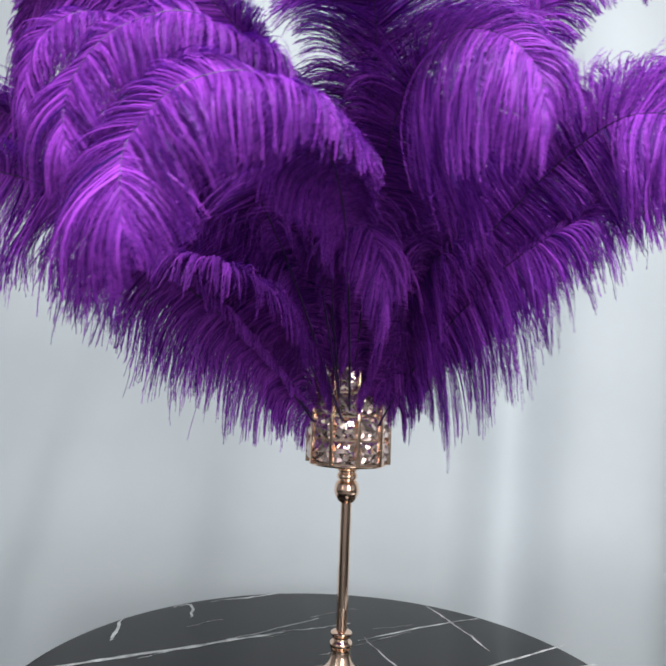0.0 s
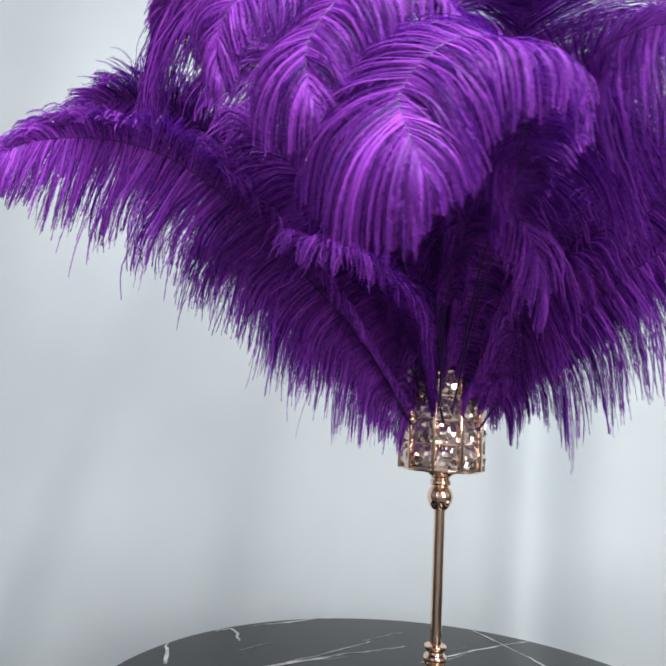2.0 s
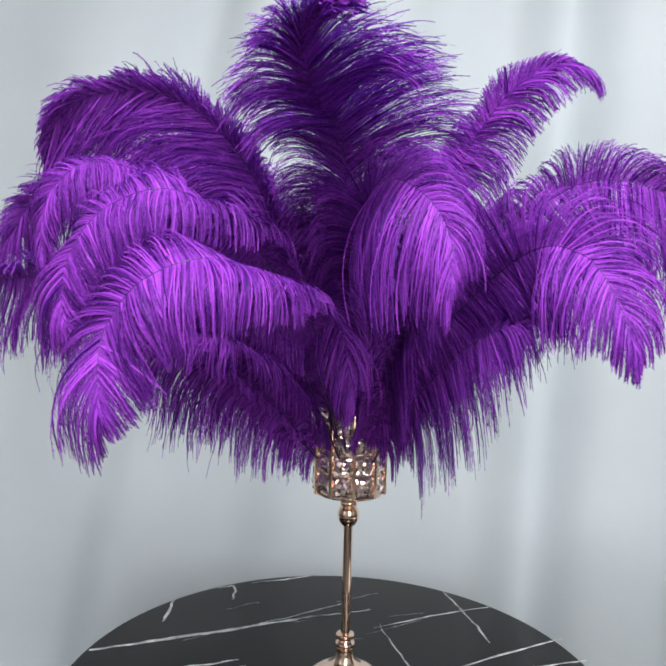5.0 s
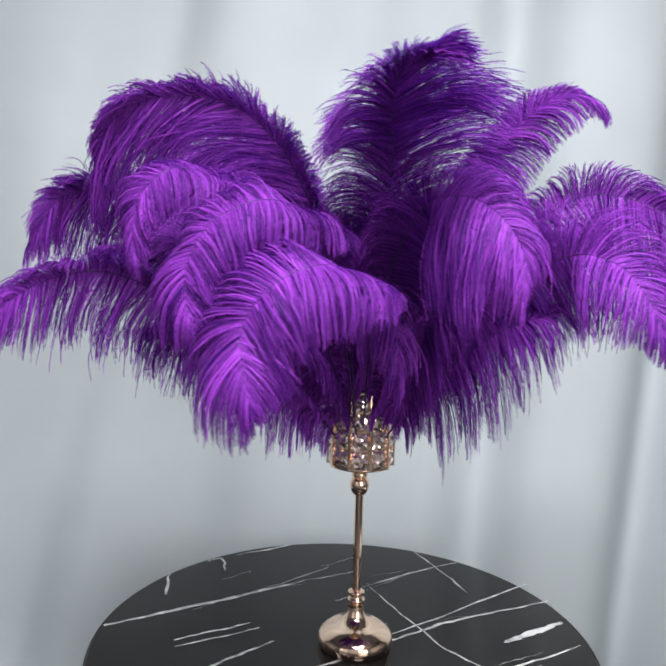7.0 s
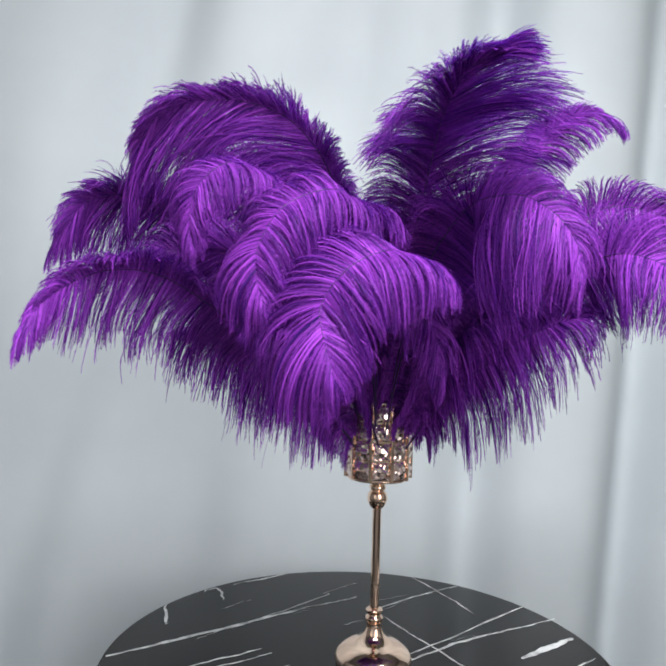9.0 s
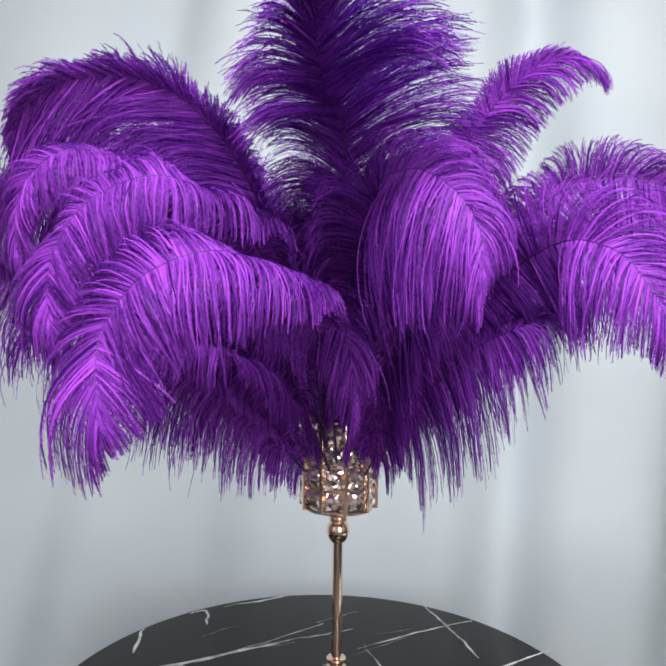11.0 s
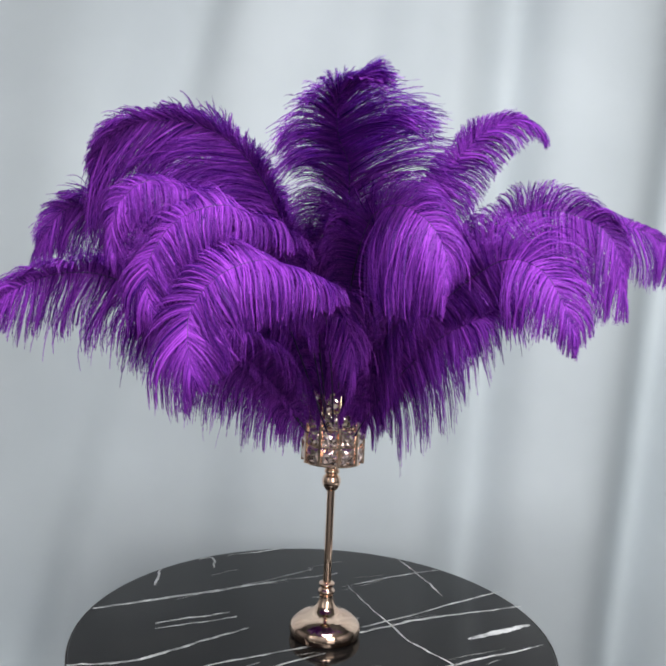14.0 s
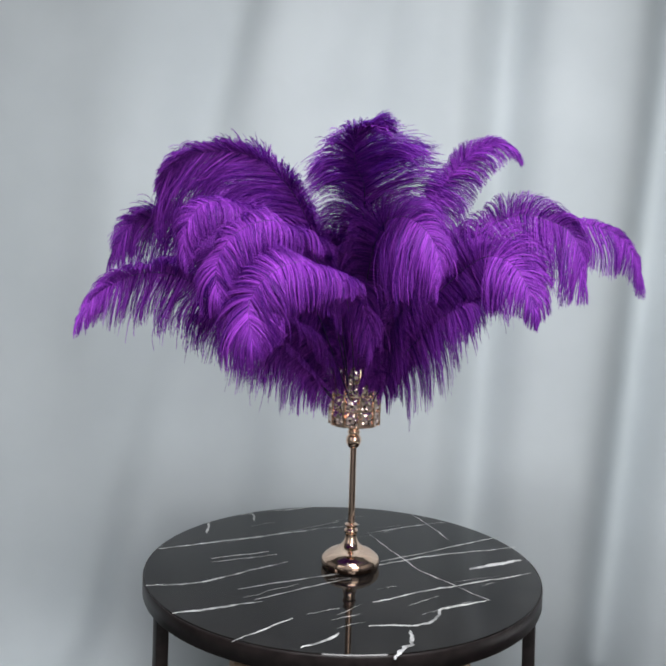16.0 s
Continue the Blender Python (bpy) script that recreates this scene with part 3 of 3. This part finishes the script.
    # inner and rear plumes that fill the bunch
    feather(27, "inner purple ostrich feather deep in the bunch", ((-0.05, -0.07, 1.12), (-0.11, -0.14, 1.26), (-0.18, -0.18, 1.32), (-0.24, -0.20, 1.30)), flat, 0.15, 0.08, (0.9, 0.6), first=0.22, dense=1300)
    feather(28, "inner purple ostrich feather deep in the bunch", ((0.01, -0.05, 1.08), (0.03, -0.12, 1.20), (0.06, -0.18, 1.25)), flat, 0.11, 0.11, (0.6, 0.6), first=0.3, dense=1300)
    feather(29, "inner purple ostrich feather deep in the bunch", ((0.06, -0.05, 1.08), (0.14, -0.10, 1.19), (0.22, -0.13, 1.22)), flat, 0.08, 0.13, (0.6, 0.9), first=0.3, dense=1300)
    feather(30, "inner purple ostrich feather deep in the bunch", ((-0.02, -0.06, 1.08), (-0.05, -0.14, 1.18), (-0.09, -0.20, 1.21)), flat, 0.11, 0.10, (0.7, 0.7), first=0.38, dense=1300)
    feather(32, "inner purple ostrich feather deep in the bunch", ((-0.07, -0.08, 1.06), (-0.14, -0.17, 1.15), (-0.20, -0.23, 1.195)), flat, 0.09, 0.09, (0.8, 0.7), first=0.3, dense=1300)
    feather(33, "dark purple ostrich feather standing behind the tall one", ((-0.05, -0.04, 1.14), (-0.11, -0.10, 1.27), (-0.18, -0.14, 1.322), (-0.24, -0.17, 1.30)), flat, 0.15, 0.04, (0.9, 1.6), first=0.3, tip=0.6, dense=1300)
    feather(34, "inner purple ostrich feather deep in the bunch", ((-0.09, -0.05, 1.07), (-0.19, -0.09, 1.17), (-0.28, -0.12, 1.205), (-0.34, -0.13, 1.20)), flat, 0.11, 0.07, (1.2, 1.2), first=0.3, dense=1300)
    feather(35, "inner purple ostrich feather deep in the bunch", ((0.0, -0.05, 1.08), (-0.015, -0.11, 1.18), (-0.02, -0.16, 1.23)), flat, 0.09, 0.09, (1.2, 1.2), first=0.3, dense=1300)


bouquet()


# ---- things under and beside the table ----
def stool():
    ob = tagged(empty("wooden_stool", 0.0, 0.05, 0), "light wooden stool standing under the side table", "stool")
    part("seat", lathe([(0.0, 0.385), (0.235, 0.385), (0.243, 0.390), (0.245, 0.400), (0.243, 0.412), (0.237, 0.416), (0.0, 0.416)], 0.0, 0.03, 96), WOOD, ob, smooth=False)
    for deg in (45, 135, 225, 315):
        a = radians(deg)
        leg = lathe([(0.014, 0.0), (0.019, 0.385)], 0.17 * math.cos(a), 0.03 + 0.17 * math.sin(a), 20)
        part("leg", leg, WOOD, ob)


stool()


def side_box():
    ob = tagged(empty("storage_box", 0.75, -0.1, 0), "black box with a white sheet lying on it", "box")
    part("body", box(0.512, 1.0, -0.30, 0.075, 0.0, 0.412, 0.004), BLACK, ob)
    part("lid", box(0.507, 1.005, -0.305, 0.079, 0.4125, 0.42, 0.002), PAPER, ob, "white sheet")


side_box()
